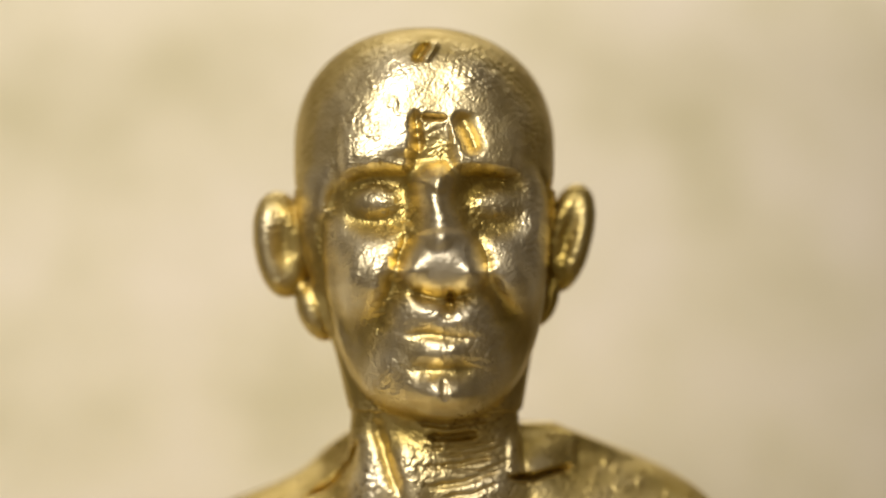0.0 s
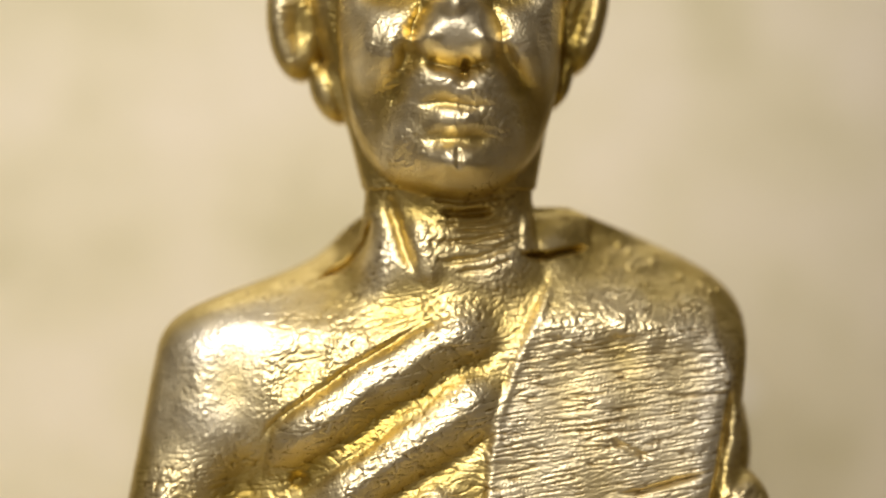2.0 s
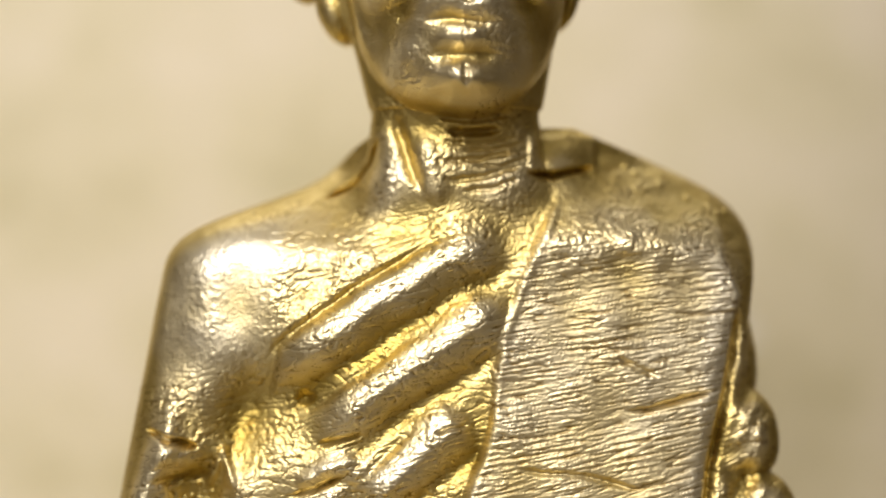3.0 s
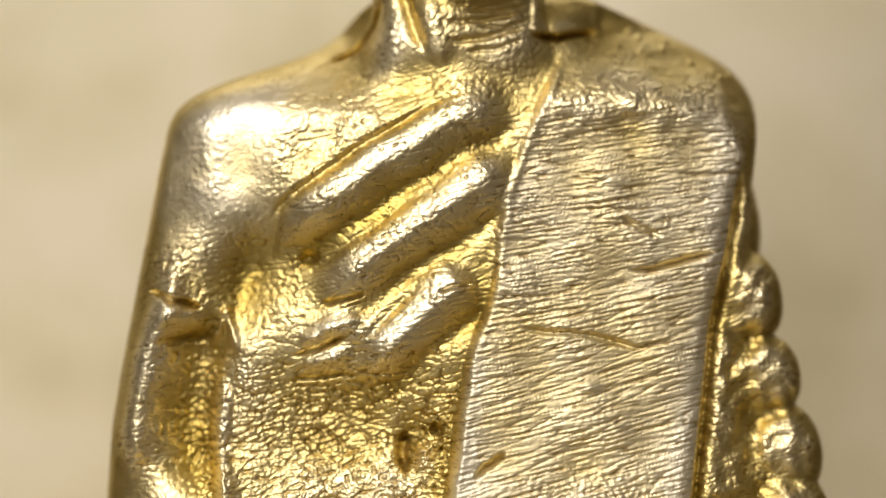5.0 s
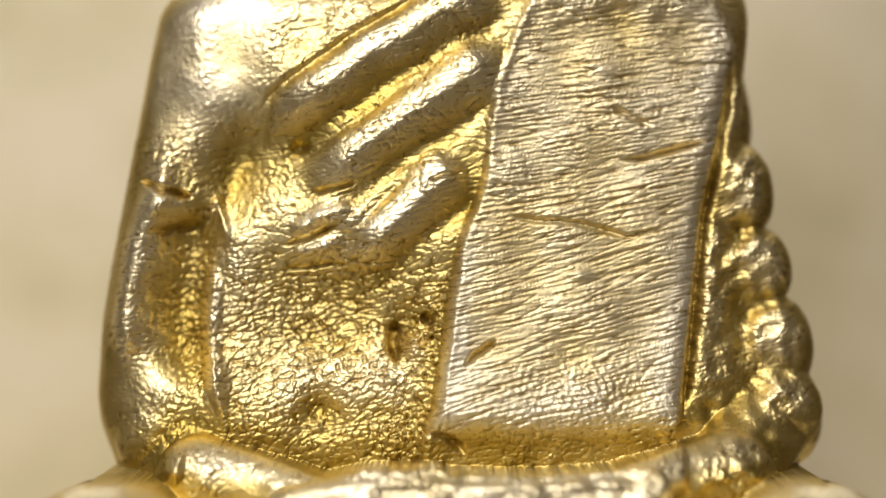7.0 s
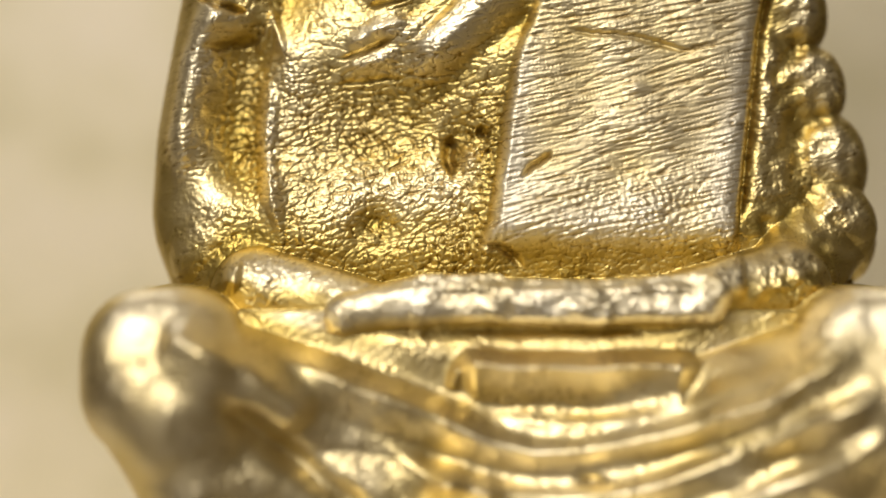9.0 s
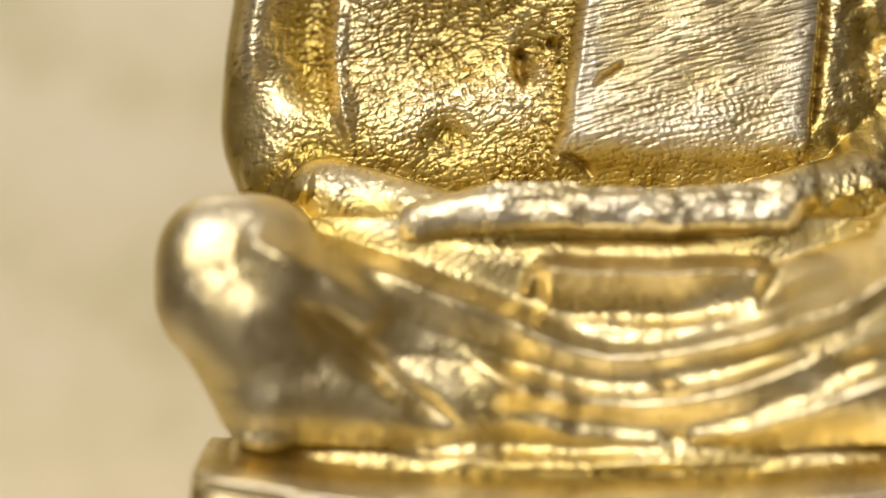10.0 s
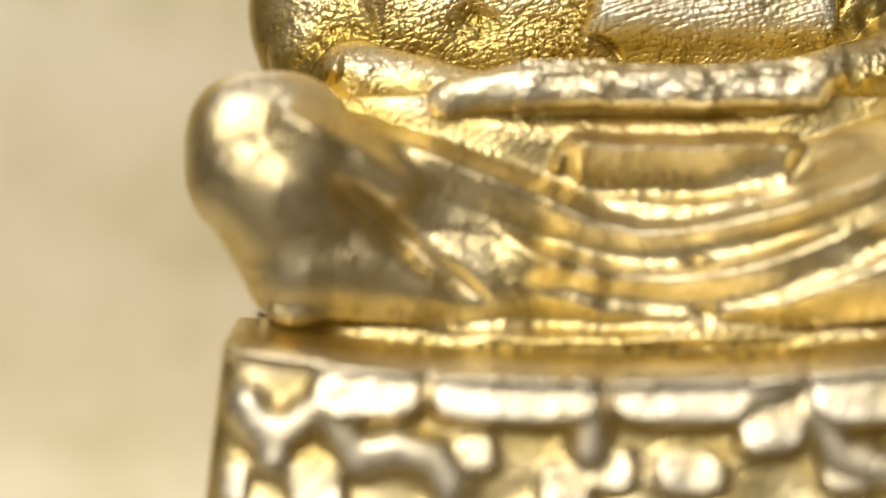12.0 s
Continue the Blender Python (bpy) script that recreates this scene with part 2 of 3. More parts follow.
def build_figure():
    F = Form()
    # torso with the upper arms
    F.loft([(-322, -150, 205, -210, -170, -330), (-362, -215, 310, -205, -130, -400), (-402, -246, 405, -200, -95, -430),
            (-437, -304, 472, -190, -88, -460), (-470, -405, 508, -185, -64, -480), (-510, -508, 530, -180, -42, -490),
            (-555, -545, 536, -175, -22, -500), (-700, -572, 522, -170, 0, -500), (-900, -610, 512, -170, 12, -480),
            (-1100, -646, 530, -170, 30, -470), (-1250, -658, 570, -170, 44, -460), (-1310, -650, 600, -170, 46, -460),
            (-1400, -616, 610, -170, 20, -460), (-1700, -570, 590, -170, 0, -470)], 3.3)
    # head
    F.ell(-35, 178, -150, 241, 230, 190, 270, p=2.3, k=10)
    F.loft([(110, -275, 208, -170, -20, -400), (20, -268, 202, -170, -40, -390), (-70, -240, 186, -170, -60, -370), (-190, -198, 165, -165, -60, -330), (-290, -174, 146, -150, -60, -320)], 2.6, 14)
    zf = (Z + 30) / 275
    u = (X + 12) / (204 * (1 + 0.10 * zf))
    F.add(np.abs(u) ** 3.0 + np.abs(zf) ** 2.4, -100, 172, 60, 14)
    F.loft([(-600, -270, 240, -140, -120, -330), (-520, -235, 205, -140, -40, -330), (-430, -192, 160, -140, -28, -320), (-380, -176, 146, -140, -40, -310),
            (-320, -170, 140, -145, -58, -305), (-200, -165, 135, -150, -60, -300)], 2.2, 24)
    for x, z, rx, rz, t in ((-298, 10, 52, 100, 8), (230, 22, 46, 104, -14)):
        F.ell(x, z, -185, rx, rz, 75, 60, t, 2.2, 8)
    F.ell(-232, -112, -170, 36, 60, 55, turn=24, k=40)
    F.ell(184, -95, -175, 28, 50, 55, turn=-20, k=40)
    F.ell(0, -22, 40, 78, 62, 84, 10, p=2.0, k=30)
    # sleeve lumps on the far arm
    for x, z, rx, rz, n in ((478, -720, 60, 130, -190), (502, -885, 76, 92, -150), (530, -1030, 80, 84, -140), (562, -1165, 86, 96, -130),
                            (580, -1285, 82, 105, -130)):
        F.ell(x, z, n, rx, rz, 100, 200, 12, 2.2, 34)
    # lap: knees, shins, seat
    F.loft([(-1840, -600, 600, -50, 212, -480), (-1800, -600, 600, -50, 210, -480), (-1640, -640, 640, -50, 208, -480), (-1500, -620, 620, -60, 200, -470), (-1425, -560, 560, -80, 192, -460)], 5, 30)
    for s in (-1, 1):
        F.ell(s * 592, -1528, 205, 142, 145, 150, 450, 0, 2.5, 60)
        F.limb((s * 588, -1545, 220, 136), (s * 540, -1715, 230, 94), 30)
        F.limb((s * 560, -1570, 215, 146), (s * 250, -1650, 108, 130), 60)
        F.limb((s * 250, -1650, 108, 130), (-s * 40, -1700, 75, 125), 50)
        F.limb((s * 520, -1715, 250, 80), (s * 20, -1750, 150, 80), 30)
    # forearms and the folded palms
    F.limb((-535, -1335, -75, 80), (-450, -1405, 30, 82), 34)
    F.limb((-450, -1400, 30, 84), (-170, -1436, 150, 38), 30)
    F.limb((575, -1280, -90, 84), (470, -1390, 40, 84), 26)
    F.limb((470, -1390, 40, 84), (220, -1424, 160, 46), 26)
    F.limb((-290, -1432, 176, 36), (-150, -1404, 195, 42), 20)
    F.limb((-150, -1404, 195, 42), (-40, -1404, 198, 42), 22)
    F.limb((-10, -1410, 198, 40), (130, -1414, 198, 40), 22)
    F.limb((130, -1414, 198, 40), (318, -1402, 195, 42), 22)
    # pedestal
    P = Form()
    P.loft([(BASE, -715, 715, 210, 425, -560), (-2080, -690, 690, 205, 395, -550), (-1835, -662, 662, 200, 366, -540), (-1812, -655, 655, 200, 352, -530),
            (-1770, -642, 642, 200, 345, -520)], 7, 6)
    edge_z = -1806 - 46 * np.clip(1 - (X / 620) ** 2, 0, 1)
    P.front -= 150 * soft(Z - edge_z, -46, 18)
    P.front = np.where((Z > -1800) & (np.abs(X) > 560), VOID, P.front)
    F.front, F.back = smax(P.front, F.front, 46), -smax(-P.back, -F.back, 6)

    h = F.front
    global WX, WZ
    WX = X + 1.3 * grain(150, 150, 0, 31) + 0.4 * grain(30, 30, 0, 32)
    WZ = Z + 1.3 * grain(150, 150, 0, 33) + 0.4 * grain(30, 30, 0, 34)
    solid = h > -1500
    # ---- face relief ----
    # the forehead is a pale plate with a slanting edge on either side
    brow = soft(Z, 118, 160)
    h = h - brow * (0.42 * beyond((150, 160), (36, 336)) + 0.40 * beyond((-84, 336), (-186, 160)))
    h += lip([(-190, 140), (-120, 154), (-44, 148)], 62, 13, 27, 0.2) + lip([(5, 148), (70, 154), (142, 140)], 62, 13, 27, 0.2)
    h += dot(-116, 84, 78, 58, -50, 0, 2.0) + dot(90, 84, 76, 58, -50, 0, 2.0)
    # round closed lids in deep sockets
    h += dot(-118, 84, 50, 29, 36, 0, 1.3) + dot(87, 82, 56, 32, 36, 0, 1.3)
    # nose
    h += stroke([(-14, 160), (-10, 90), (-2, -10)], 34, 46, 0.25)
    h += dot(-54, -38, 24, 21, 26) + dot(54, -40, 26, 22, 26) + dot(0, -8, 44, 34, 12)
    h += stroke([(-66, -76), (0, -82), (68, -74)], 15, -15) + stroke([(18, -62), (14, -112)], 6, -14)
    h += stroke([(-62, 40), (-70, 0), (-84, -44)], 15, -14, 0.3) + stroke([(56, 40), (66, 0), (84, -44)], 15, -14, 0.3)
    # mouth and chin
    h += dot(-6, -180, 104, 100, 36) + dot(-146, -150, 50, 82, -44) + dot(134, -146, 44, 82, -40)
    h += dot(-28, -108, 42, 28, 20) + dot(46, -118, 38, 28, 16) + stroke([(10, -86), (8, -122)], 9, -9)
    h += stroke([(-84, -152), (-20, -145), (12, -152), (78, -150)], 11, -13, 0.4)
    h += blur(lip([(-62, -186), (-14, -182), (52, -188)], 30, 16, 17, 0.35), 4)
    h += stroke([(-76, -206), (0, -213), (74, -208)], 18, -11, 0.3)
    h += dot(-22, -250, 44, 36, 30) + dot(28, -252, 42, 36, 30) + dot(4, -258, 84, 42, 12) + dot(2, -272, 74, 40, 40) + stroke([(2, -222), (4, -266)], 7, -9)
    h += blur(lip([(-195, -52), (-140, -60), (-92, -84)], 66, 44, 36, 0.35) + lip([(92, -80), (125, -62), (165, -50)], 62, 44, 30, 0.35), 6)
    h += stroke([(-74, -30), (-100, -100), (-112, -160)], 22, -16) + stroke([(78, -30), (98, -100), (108, -150)], 22, -15)
    h += dot(-104, -205, 26, 30, 14) + dot(92, -196, 24, 30, 8)
    h += stroke([(-180, 190), (-196, 120), (-200, 0), (-184, -110), (-150, -220)], 16, -12)
    h += stroke([(170, 170), (186, 60), (184, -60), (162, -190)], 16, -12)
    # cuts and torn casting on crown and brow
    h += stroke([(-54, 326), (-24, 374)], 9, -24) + stroke([(-38, 330), (-8, 378)], 8, 14)
    h += stroke([(-48, 250), (-42, 168)], 9, -20) + stroke([(-42, 232), (12, 233)], 5, -18) + stroke([(28, 250), (40, 214), (62, 158)], 18, -24)
    h += dot(-14, 196, 24, 32, -12) + stroke([(14, 234), (18, 168)], 6, 9) + dot(-66, 162, 30, 12, -14) + stroke([(-4, 158), (0, 120), (-8, 96)], 12, 12)
    # ears
    h += dot(-292, 10, 24, 58, -26, 8) + dot(226, 20, 20, 60, -30, -14)
    # neck rings
    for x0, x1, z, rise, w, a in ((-60, 96, -304, 2, 8, -16), (-34, 70, -328, -3, 8, -15), (-40, 110, -350, 10, 4, -5), (-20, 124, -363, 16, 4, -6),
                                  (-52, 118, -381, 18, 5, -7), (10, 128, -394, 22, 4, -5), (-44, 120, -414, 26, 6, -8), (-10, 110, -436, 22, 5, -6)):
        h += stroke([(x0, z - 4), ((x0 + x1) / 2, z - 6), (x1, z + rise)], w, a)
    h += stroke([(-80, -330), (-60, -400), (-45, -470)], 20, 9) + stroke([(-130, -290), (-95, -400), (-70, -450)], 12, -12)
    # the shoulders fall away behind a soft edge
    h -= 0.62 * soft(-Z, 330, 400) * (beyond((-170, -548), (-500, -528), 12) * soft(-X, 130, 230) + beyond((520, -592), (170, -455), 12) * soft(X, 150, 240))
    # collar flaps and cracks
    h += stroke([(116, -392), (122, -407), (165, -412), (250, -394)], 5, -30) + soft(X, 112, 126) * soft(-X, -252, -236) * soft(WZ, -410, -398) * soft(-Z, 326, 350) * 9
    h += stroke([(-152, -334), (-168, -386), (-204, -432), (-262, -458)], 5, -26)
    # robe folds over the chest
    folds = ([(80, -506), (-20, -560), (-127, -624), (-215, -682), (-300, -742), (-352, -800)], [(84, -628), (-20, -706), (-110, -766), (-195, -826), (-285, -892)], [(12, -838), (-60, -890), (-120, -944), (-190, -1020)])
    for pts, w, a in zip(folds, (30, 29, 25), (34, 32, 27)):
        h += blur(lip([(x + 4, z - 6) for x, z in pts], w * 1.9, w * 1.45, a * 1.1, 0.26, 0.16), 4.5)
        h += stroke([(x + 30, z - 56) for x, z in pts], 20, -10, 0.2) + stroke([(x - 20, z + 36) for x, z in pts[1:]], 9, -8, 0.3)
    h += blur(lip([(-305, -962), (-250, -944), (-176, -908)], 20, 12, 17, 0.3), 2) + blur(lip([(-310, -1000), (-240, -990), (-190, -968)], 16, 11, 11, 0.3), 2)
    h += stroke([(-318, -985), (-255, -968), (-200, -945)], 4, -12) + stroke([(-322, -1030), (-230, -1015), (-188, -1022)], 4, -10) + stroke([(-55, -872), (10, -856)], 4, -12)
    h += stroke([(30, -490), (-100, -560), (-250, -650), (-330, -720), (-360, -840)], 10, -7)
    h += dot(-355, -850, 90, 100, -36) + dot(-300, -800, 50, 50, -12) + stroke([(-262, -893), (-172, -872)], 6, -14) + stroke([(-300, -930), (-150, -990)], 14, -6)
    # sash panel
    edge = [(175, -440), (107, -621), (77, -711), (57, -861), (7, -1001), (-8, -1121), (-33, -1271), (-55, -1330), (-60, -1420)]
    d, run, side = reach(edge)
    panel_right = np.interp(Z, (-1290, -1216, -932, -800, -627, -560), (388, 399, 434, 465, 495, 470))
    on_panel = np.where(side > 0, 1.0, 0.0) if side[np.abs(Z + 900).argmin(axis=0)[0], np.abs(gx - 300).argmin()] > 0 else np.where(side < 0, 1.0, 0.0)
    right_of = soft(d * (on_panel * 2 - 1), -20, 8) * soft(Z, -1420, -1380) * soft(-Z, 440, 560)
    cut = soft(panel_right - X, -8, 8)
    flat = right_of * cut * soft(-Z + 8 * grain(60, 60, 0, 21), 500, 600) * soft(Z, -1340, -1270)
    h += 16 * right_of * cut + stroke(edge, 10, 5, 0.05)
    h += stroke([(495, -627), (465, -800), (434, -932), (399, -1216), (378, -1300)], 15, -34, 0.1)
    tilt = 2 - 0.13 * (Z + 740) - 0.10 * (X - 80) + 0.00025 * np.clip(-1000 - Z, 0, 400) ** 2
    h += soft(h, -150, -60) * flat * 0.7 * (tilt - np.clip(h, -120, 80))
    h += (1 - right_of) * (dot(-235, -1105, 185, 112, -58) + dot(-180, -960, 150, 60, 10))
    h += stroke([(277, -839), (380, -815), (467, -796)], 5, -15) + stroke([(77, -931), (200, -945), (327, -976)], 6, -9)
    h += stroke([(270, -735), (350, -775)], 5, -8) + stroke([(10, -1200), (30, -1176), (44, -1170), (68, -1146)], 5, -17) + dot(215, -1035, 20, 12, 8)
    # arm, armpit and belly
    h += stroke([(-505, -800), (-572, -990), (-594, -1120), (-598, -1215)], 32, 36)
    h += stroke([(-440, -880), (-476, -1000), (-486, -1120), (-450, -1270)], 56, -54, 0.3) + dot(-405, -850, 46, 110, -30, -20)
    h += stroke([(-574, -866), (-530, -884), (-470, -904)], 6, -26) + dot(-520, -915, 40, 18, 12) + stroke([(-560, -965), (-450, -945)], 8, -14)
    h += stroke([(-465, -990), (-432, -905), (-400, -990)], 10, 14) + stroke([(-434, -1000), (-440, -1150), (-412, -1300)], 15, 22)
    h += dot(-90, -1145, 32, 46, -30) + dot(-80, -1156, 19, 27, 32) + stroke([(-112, -1115), (-116, -1160), (-104, -1195)], 8, -26) + stroke([(-70, -1105), (-42, -1120)], 9, -22)
    h += dot(-283, -811, 15, 10, -16) + dot(-248, -1283, 40, 42, -34) + dot(-250, -1300, 16, 16, 12) + dot(-68, -976, 22, 22, 8) - dot(-68, -976, 12, 12, 8)
    h += stroke([(-62, -1310), (-20, -1320), (20, -1350)], 7, -14) + dot(-120, -1290, 70, 50, -8)
    h += lip([(-515, -1372), (-470, -1380)], 40, 14, 22, 0.4)
    # fingers and drapery over the legs
    for x, a in ((-22, -17), (225, -4)):
        h += stroke([(x, -1360), (x + 8, -1445)], 8, a)
    # the knees are cut to a sloping upper and a receding lower face
    for s in (-1, 1):
        facet = -smax(-(396 - 0.48 * (Z + 1610)), -(396 + 0.24 * (Z + 1610)), 30)
        on = soft(s * X, 380, 480) * soft(-Z, 1390, 1410) * soft(Z, -1790, -1760)
        h = h + on * (-smax(-facet, -h, 24) - h)
    # the palms slope up to their upper edge
    on = soft(X, -300, -220) * soft(-X, -360, -290) * soft(-Z, 1350, 1362) * soft(Z, -1462, -1440)
    h = h + on * (-smax(-(240 - 0.5 * (Z + 1436)), -h, 16) - h)
    h += blur(lip([(-270, -1408), (-180, -1388), (-40, -1386), (60, -1394), (220, -1386), (345, -1390)], 10, 22, 10, 0.2), 2)
    h += dot(-110, -1396, 60, 7, -6) + dot(240, -1398, 46, 7, -7) + stroke([(-300, -1458), (0, -1456), (330, -1452)], 14, -14)
    fold = lip([(-116, -1518), (-70, -1510), (0, -1516), (150, -1520), (260, -1512), (312, -1520)], 16, 44, 74, 0.11) + stroke([(-102, -1516), (-110, -1560)], 9, 22)
    drape = (([(-590, -1440), (-448, -1512), (-335, -1600)], 27, 38), ([(-430, -1478), (-284, -1536), (-139, -1590), (-12, -1652), (125, -1652), (352, -1590), (560, -1470)], 22, 42),
             ([(-239, -1631), (-103, -1716), (125, -1732), (352, -1660), (600, -1530)], 20, 34), ([(-170, -1745), (0, -1788), (200, -1788), (420, -1710), (620, -1600)], 20, 26),
             ([(-70, -1594), (125, -1612), (352, -1552), (540, -1450)], 16, 16))
    for pts, w, a in drape:
        fold = fold + lip([(x, z - 8) for x, z in pts], w * 1.1, w * 1.7, a * 1.1, 0.14)
    h += blur(fold, 3.5)
    h += stroke([(-500, -1550), (-466, -1585), (-330, -1703), (-212, -1776)], 24, -30)
    h += dot(-112, -1704, 27, 24, 30) + dot(-52, -1724, 24, 22, 24) + dot(125, -1708, 24, 8, -20) + dot(135, -1790, 20, 10, -16)
    for s in (-1, 1):
        h += dot(s * 560, -1660, 150, 90, 12)
    h += dot(-626, -1442, 34, 28, 8) + dot(-618, -1520, 34, 32, 8)
    # pedestal relief: a ledge and two rows of worn petals
    ped = soft(-Z, 1800, 1812)
    h += stroke([(-610, -1800), (-500, -1810), (-300, -1827), (0, -1838), (300, -1826), (500, -1810), (610, -1800)], 22, 44, 0.02)
    h -= ped * soft(edge_z - Z, 44, 64) * 12
    rel = np.zeros_like(X)
    for x, z, rx, rz in ((-420, -1914, 92, 42), (-181, -1920, 140, 44), (82, -1917, 116, 48), (225, -1961, 54, 50), (386, -1904, 98, 60), (560, -1915, 70, 46),
                         (-640, -2056, 26, 36), (-504, -2060, 44, 40), (-250, -2011, 34, 30), (-104, -2062, 44, 40), (-31, -2036, 36, 34), (96, -2040, 54, 36), (350, -2026, 46, 46), (500, -2040, 50, 40)):
        low = 0.6 if z < -2000 else 1.0
        rel = np.maximum(rel, low * (36 - 0.3 * (Z - z)) * soft(1 - (np.abs((WX - x) / (rx + 4)) ** 3.5 + np.abs((WZ - z) / (rz + 4)) ** 3), -0.1, 0.35))
    for pts in ([(-622, -1934), (-577, -1990), (-540, -1965), (-470, -1915)], [(-577, -1970), (-575, -2015)], [(-480, -1950), (-435, -2018), (-377, -2000), (-313, -2020), (-286, -2060)],
                [(-67, -1920), (-64, -2006)], [(190, -1922), (262, -1892)], [(300, -1940), (330, -2010), (420, -2040)], [(480, -1930), (520, -2000), (600, -1960)]):
        rel = np.maximum(rel, stroke(pts, 32, 38, 0, 2.0))
    for i in range(9):
        rel += dot(-600 + i * 150, -2150, 55, 60, 26, 0, 2) + dot(-525 + i * 150, -2265, 60, 40, 26, 0, 2)
    h += ped * blur(rel, 6) * 0.85

    # ---- cast and filed surface ----
    def lines(f, w=0.3):
        return -np.exp(-(f / w) ** 2)

    coarse, mid, fine, tiny = grain(150, 150, 0, 1), grain(44, 44, 0, 2), grain(15, 15, 0, 3), grain(7, 7, 0, 9)
    wave = grain(70, 20, 10, 4)
    rough = soft(coarse + 0.5 * mid, -0.6, 1.0)
    lower = soft(-Z + 0.5 * X, 850, 1150)
    streak = lines(grain(300, 18, 4, 5)) * (1 - 0.7 * lower) + lines(grain(260, 17, 19, 6)) * (0.35 + 0.65 * lower)
    streak += 0.7 * lines(grain(200, 17, -17, 16), 0.22) * (1 - lower) + 0.25 * grain(160, 7, 10, 17)
    crackle = lines(grain(34, 20, 15, 8)) + 0.6 * lines(grain(20, 14, -30, 18))
    belly = soft(-Z, 930, 1080) * soft(Z, -1420, -1300) * (1 - flat) * soft(X, -440, -380) * soft(-X, -420, -380)
    face = soft(Z, -300, -250)
    sleeve = soft(X - panel_right, 10, 50) * soft(-Z, 600, 700) * soft(Z, -1440, -1380)
    smooth = soft(-X, 300, 380) * soft(Z, -800, -720) * soft(-Z, 470, 540)
    grit = (0.40 * mid * (0.6 + rough) + 0.32 * fine * (0.4 + rough) + 0.2 * tiny) * (1 - 0.5 * smooth) * (1 - 0.5 * flat) 
    grit += 1.0 * crackle * (0.2 + rough + 0.15 * face) * (1 - 0.8 * smooth) * (1 - flat)
    marks = flat * 2.4 * streak * (0.6 + 0.5 * soft(mid + coarse, -1.4, 1.0))
    marks += belly * (2.0 * lines(wave, 0.4) + 1.7 * crackle)
    marks += lines(grain(200, 22, -38, 7)) * 2.2 * soft(X, -10, 60) * soft(Z, 240, 290)
    marks += 1.4 * lines(wave) * soft(-Z, 430, 520) * (1 - flat) * soft(Z, -1300, -1100) * (1 - smooth)
    marks += sleeve * 0.8 * lines(grain(120, 20, 20, 14))
    calm = 1 - 0.3 * soft(-Z, 1440, 1520)
    h += 2.0 * coarse * calm + sleeve * 1.6 * mid + (grit + marks) * calm + 1.2 * mid * dot(30, -1402, 300, 40, 1)
    ring = np.hypot(WX + 60, WZ + 880) + 10 * mid
    marks += dot(-230, -1110, 120, 100, 1.0) * (1 - flat) * 2.2 * np.sin(ring / 5.0)
    h += dot(-230, -1110, 120, 100, 1.0) * (1 - flat) * 2.2 * np.sin(ring / 5.0)
    torn = dot(-92, -1325, 55, 75, 1.0) + dot(-60, -1130, 40, 60, 0.7) + dot(215, -1250, 120, 60, 0.5) + dot(-470, -1120, 50, 170, 0.7)
    h += torn * (3.5 * crackle + 1.5 * fine)
    groove = grit + marks + 2 * torn * crackle - 0.40 * mid * (0.6 + rough) * (1 - 0.5 * smooth) * (1 - 0.5 * flat)
    for i in range(9):
        h += dot(300 + 34 * i + 18 * math.sin(i * 5), -412 - 9 * i + 22 * math.cos(i * 7), 5, 5, 6)
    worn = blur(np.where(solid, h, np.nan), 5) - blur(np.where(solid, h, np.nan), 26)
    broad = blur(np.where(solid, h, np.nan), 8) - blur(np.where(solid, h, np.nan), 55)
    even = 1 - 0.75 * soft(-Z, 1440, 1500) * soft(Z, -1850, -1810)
    # wear tone, plus painted shade in the hollows and the left shoulder's highlight
    wear_shade = even * (0.5 * np.clip(np.nan_to_num(worn), -8, 8) + 0.2 * np.clip(np.nan_to_num(broad), -16, 20)) + 6 * flat + 4 * smooth + 3 * soft(-Z, 1360, 1440) + 2 * soft(-Z, 1850, 1880)
    return solid, h, F.back, wear_shade, flat - 0.3 * soft(-Z, 1440, 1520) * soft(Z, -1850, -1810), np.clip(groove - blur(groove, 14), -1.3, 1.0) * (1 - 0.6 * face)


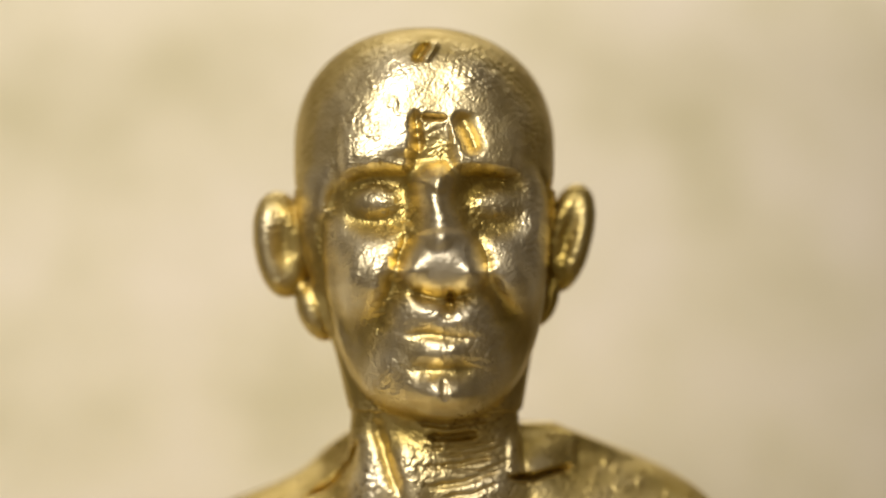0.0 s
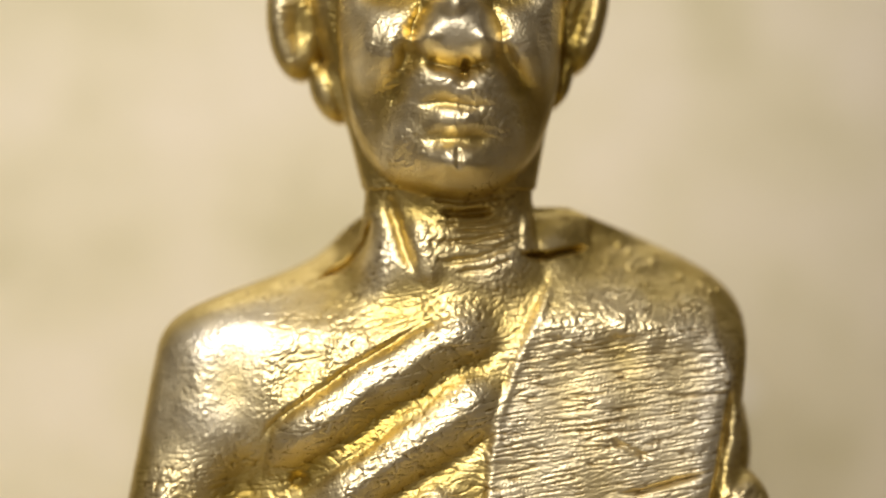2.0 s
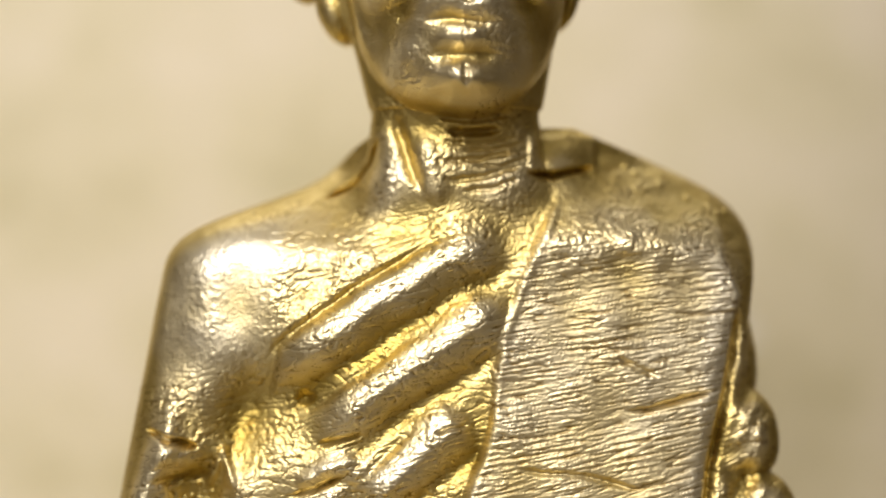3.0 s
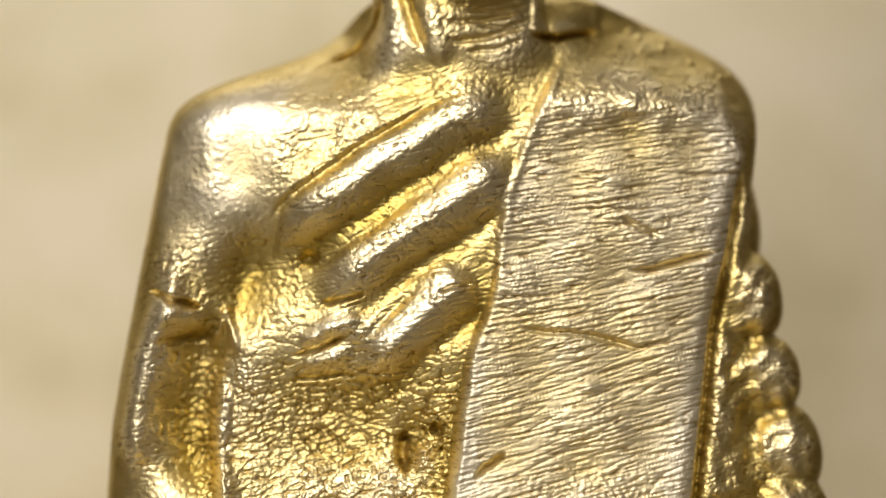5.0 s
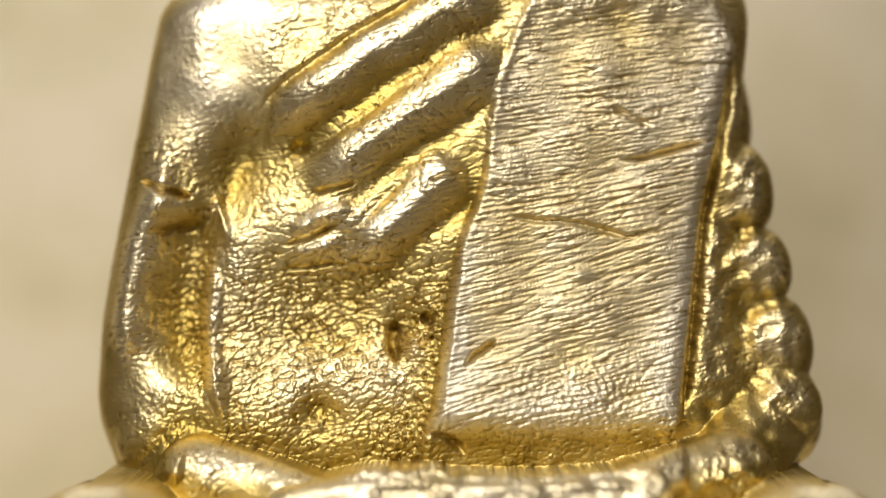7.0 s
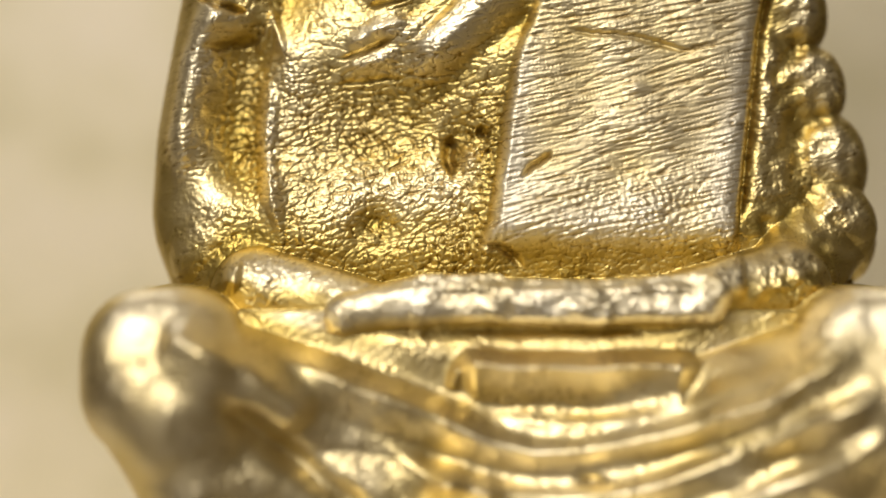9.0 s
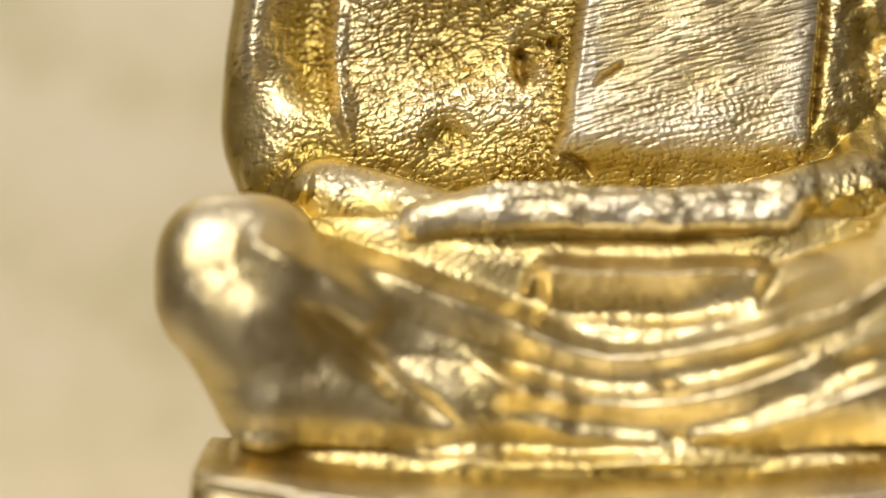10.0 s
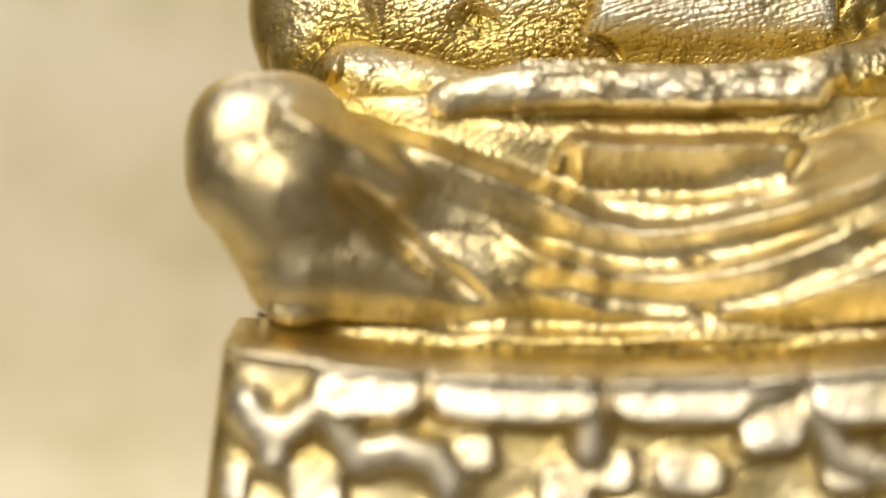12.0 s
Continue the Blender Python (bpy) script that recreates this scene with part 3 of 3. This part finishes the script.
def mesh_figure():
    solid, h, back, worn, filed, groove = build_figure()
    solid[0], solid[-1], solid[:, 0], solid[:, -1] = False, False, False, False
    back = np.minimum(back, h - 12)
    quad = solid[:-1, :-1] & solid[1:, :-1] & solid[:-1, 1:] & solid[1:, 1:]
    used = np.zeros_like(solid)
    for a, b in ((0, 0), (1, 0), (0, 1), (1, 1)):
        used[a:a + quad.shape[0], b:b + quad.shape[1]] |= quad
    idx = np.full(X.shape, -1)
    idx[used] = np.arange(used.sum())
    count = int(used.sum())
    px, pz = X[used].copy(), Z[used].copy()
    f = np.stack([idx[:-1, :-1][quad], idx[:-1, 1:][quad], idx[1:, 1:][quad], idx[1:, :-1][quad]], 1)
    # rim edges: those of one face only
    e = np.concatenate([f[:, [0, 1]], f[:, [1, 2]], f[:, [2, 3]], f[:, [3, 0]]])
    key = np.sort(e, 1)
    _, first, times = np.unique(key[:, 0] * count + key[:, 1], return_index=True, return_counts=True)
    rim = e[first[times == 1]]
    for _ in range(6):
        sx, sz, k = np.zeros(count), np.zeros(count), np.zeros(count)
        for a, b in ((0, 1), (1, 0)):
            np.add.at(sx, rim[:, a], px[rim[:, b]])
            np.add.at(sz, rim[:, a], pz[rim[:, b]])
            np.add.at(k, rim[:, a], 1)
        on = k > 0
        px[on], pz[on] = 0.5 * px[on] + 0.5 * sx[on] / k[on], 0.5 * pz[on] + 0.5 * sz[on] / k[on]
    front = np.stack([px, -h[used], pz], 1)
    # the rim turns back to meet the coarser rear
    rim_ids, where = np.unique(rim.ravel(), return_inverse=True)
    where = where.reshape(rim.shape) + count
    skirt = front[rim_ids] + np.array((0.0, 60.0, 0.0))
    jump = 5
    part_z, part_x = slice(0, None, jump), slice(0, None, jump)
    rx, rz, rb, rs = X[part_z, part_x], Z[part_z, part_x], back[part_z, part_x], used[part_z, part_x]
    rq = rs[:-1, :-1] & rs[1:, :-1] & rs[:-1, 1:] & rs[1:, 1:]
    ridx = np.full(rs.shape, -1)
    ridx[rs] = np.arange(rs.sum()) + count + len(rim_ids)
    rear = np.stack([rx[rs], -rb[rs], rz[rs]], 1)
    rf = np.stack([ridx[:-1, :-1][rq], ridx[1:, :-1][rq], ridx[1:, 1:][rq], ridx[:-1, 1:][rq]], 1)
    verts = np.concatenate([front, skirt, rear]) * U
    verts[:, 2] -= verts[:, 2].min()
    faces = np.concatenate([f, np.stack([rim[:, 1], rim[:, 0], where[:, 0], where[:, 1]], 1), rf])
    tail = len(rim_ids) + len(rear)
    me = bpy.data.meshes.new("statuette")
    me.vertices.add(len(verts))
    me.vertices.foreach_set("co", verts.astype(np.float32).ravel())
    me.loops.add(faces.size)
    me.loops.foreach_set("vertex_index", faces.astype(np.int32).ravel())
    me.polygons.add(len(faces))
    me.polygons.foreach_set("loop_start", np.arange(0, faces.size, 4, dtype=np.int32))
    me.update(calc_edges=True)
    me.polygons.foreach_set("use_smooth", np.ones(len(faces), dtype=bool))
    for label, field in (("wear_shade", worn), ("filed", filed), ("groove", groove)):
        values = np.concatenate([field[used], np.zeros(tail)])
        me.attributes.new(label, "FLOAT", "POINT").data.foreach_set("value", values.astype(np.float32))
    me.materials.append(BRASS)
    me.validate()
    return tagged(new("statuette", me), "small worn brass statuette of a seated robed figure on a pedestal", "statuette")


mesh_figure()
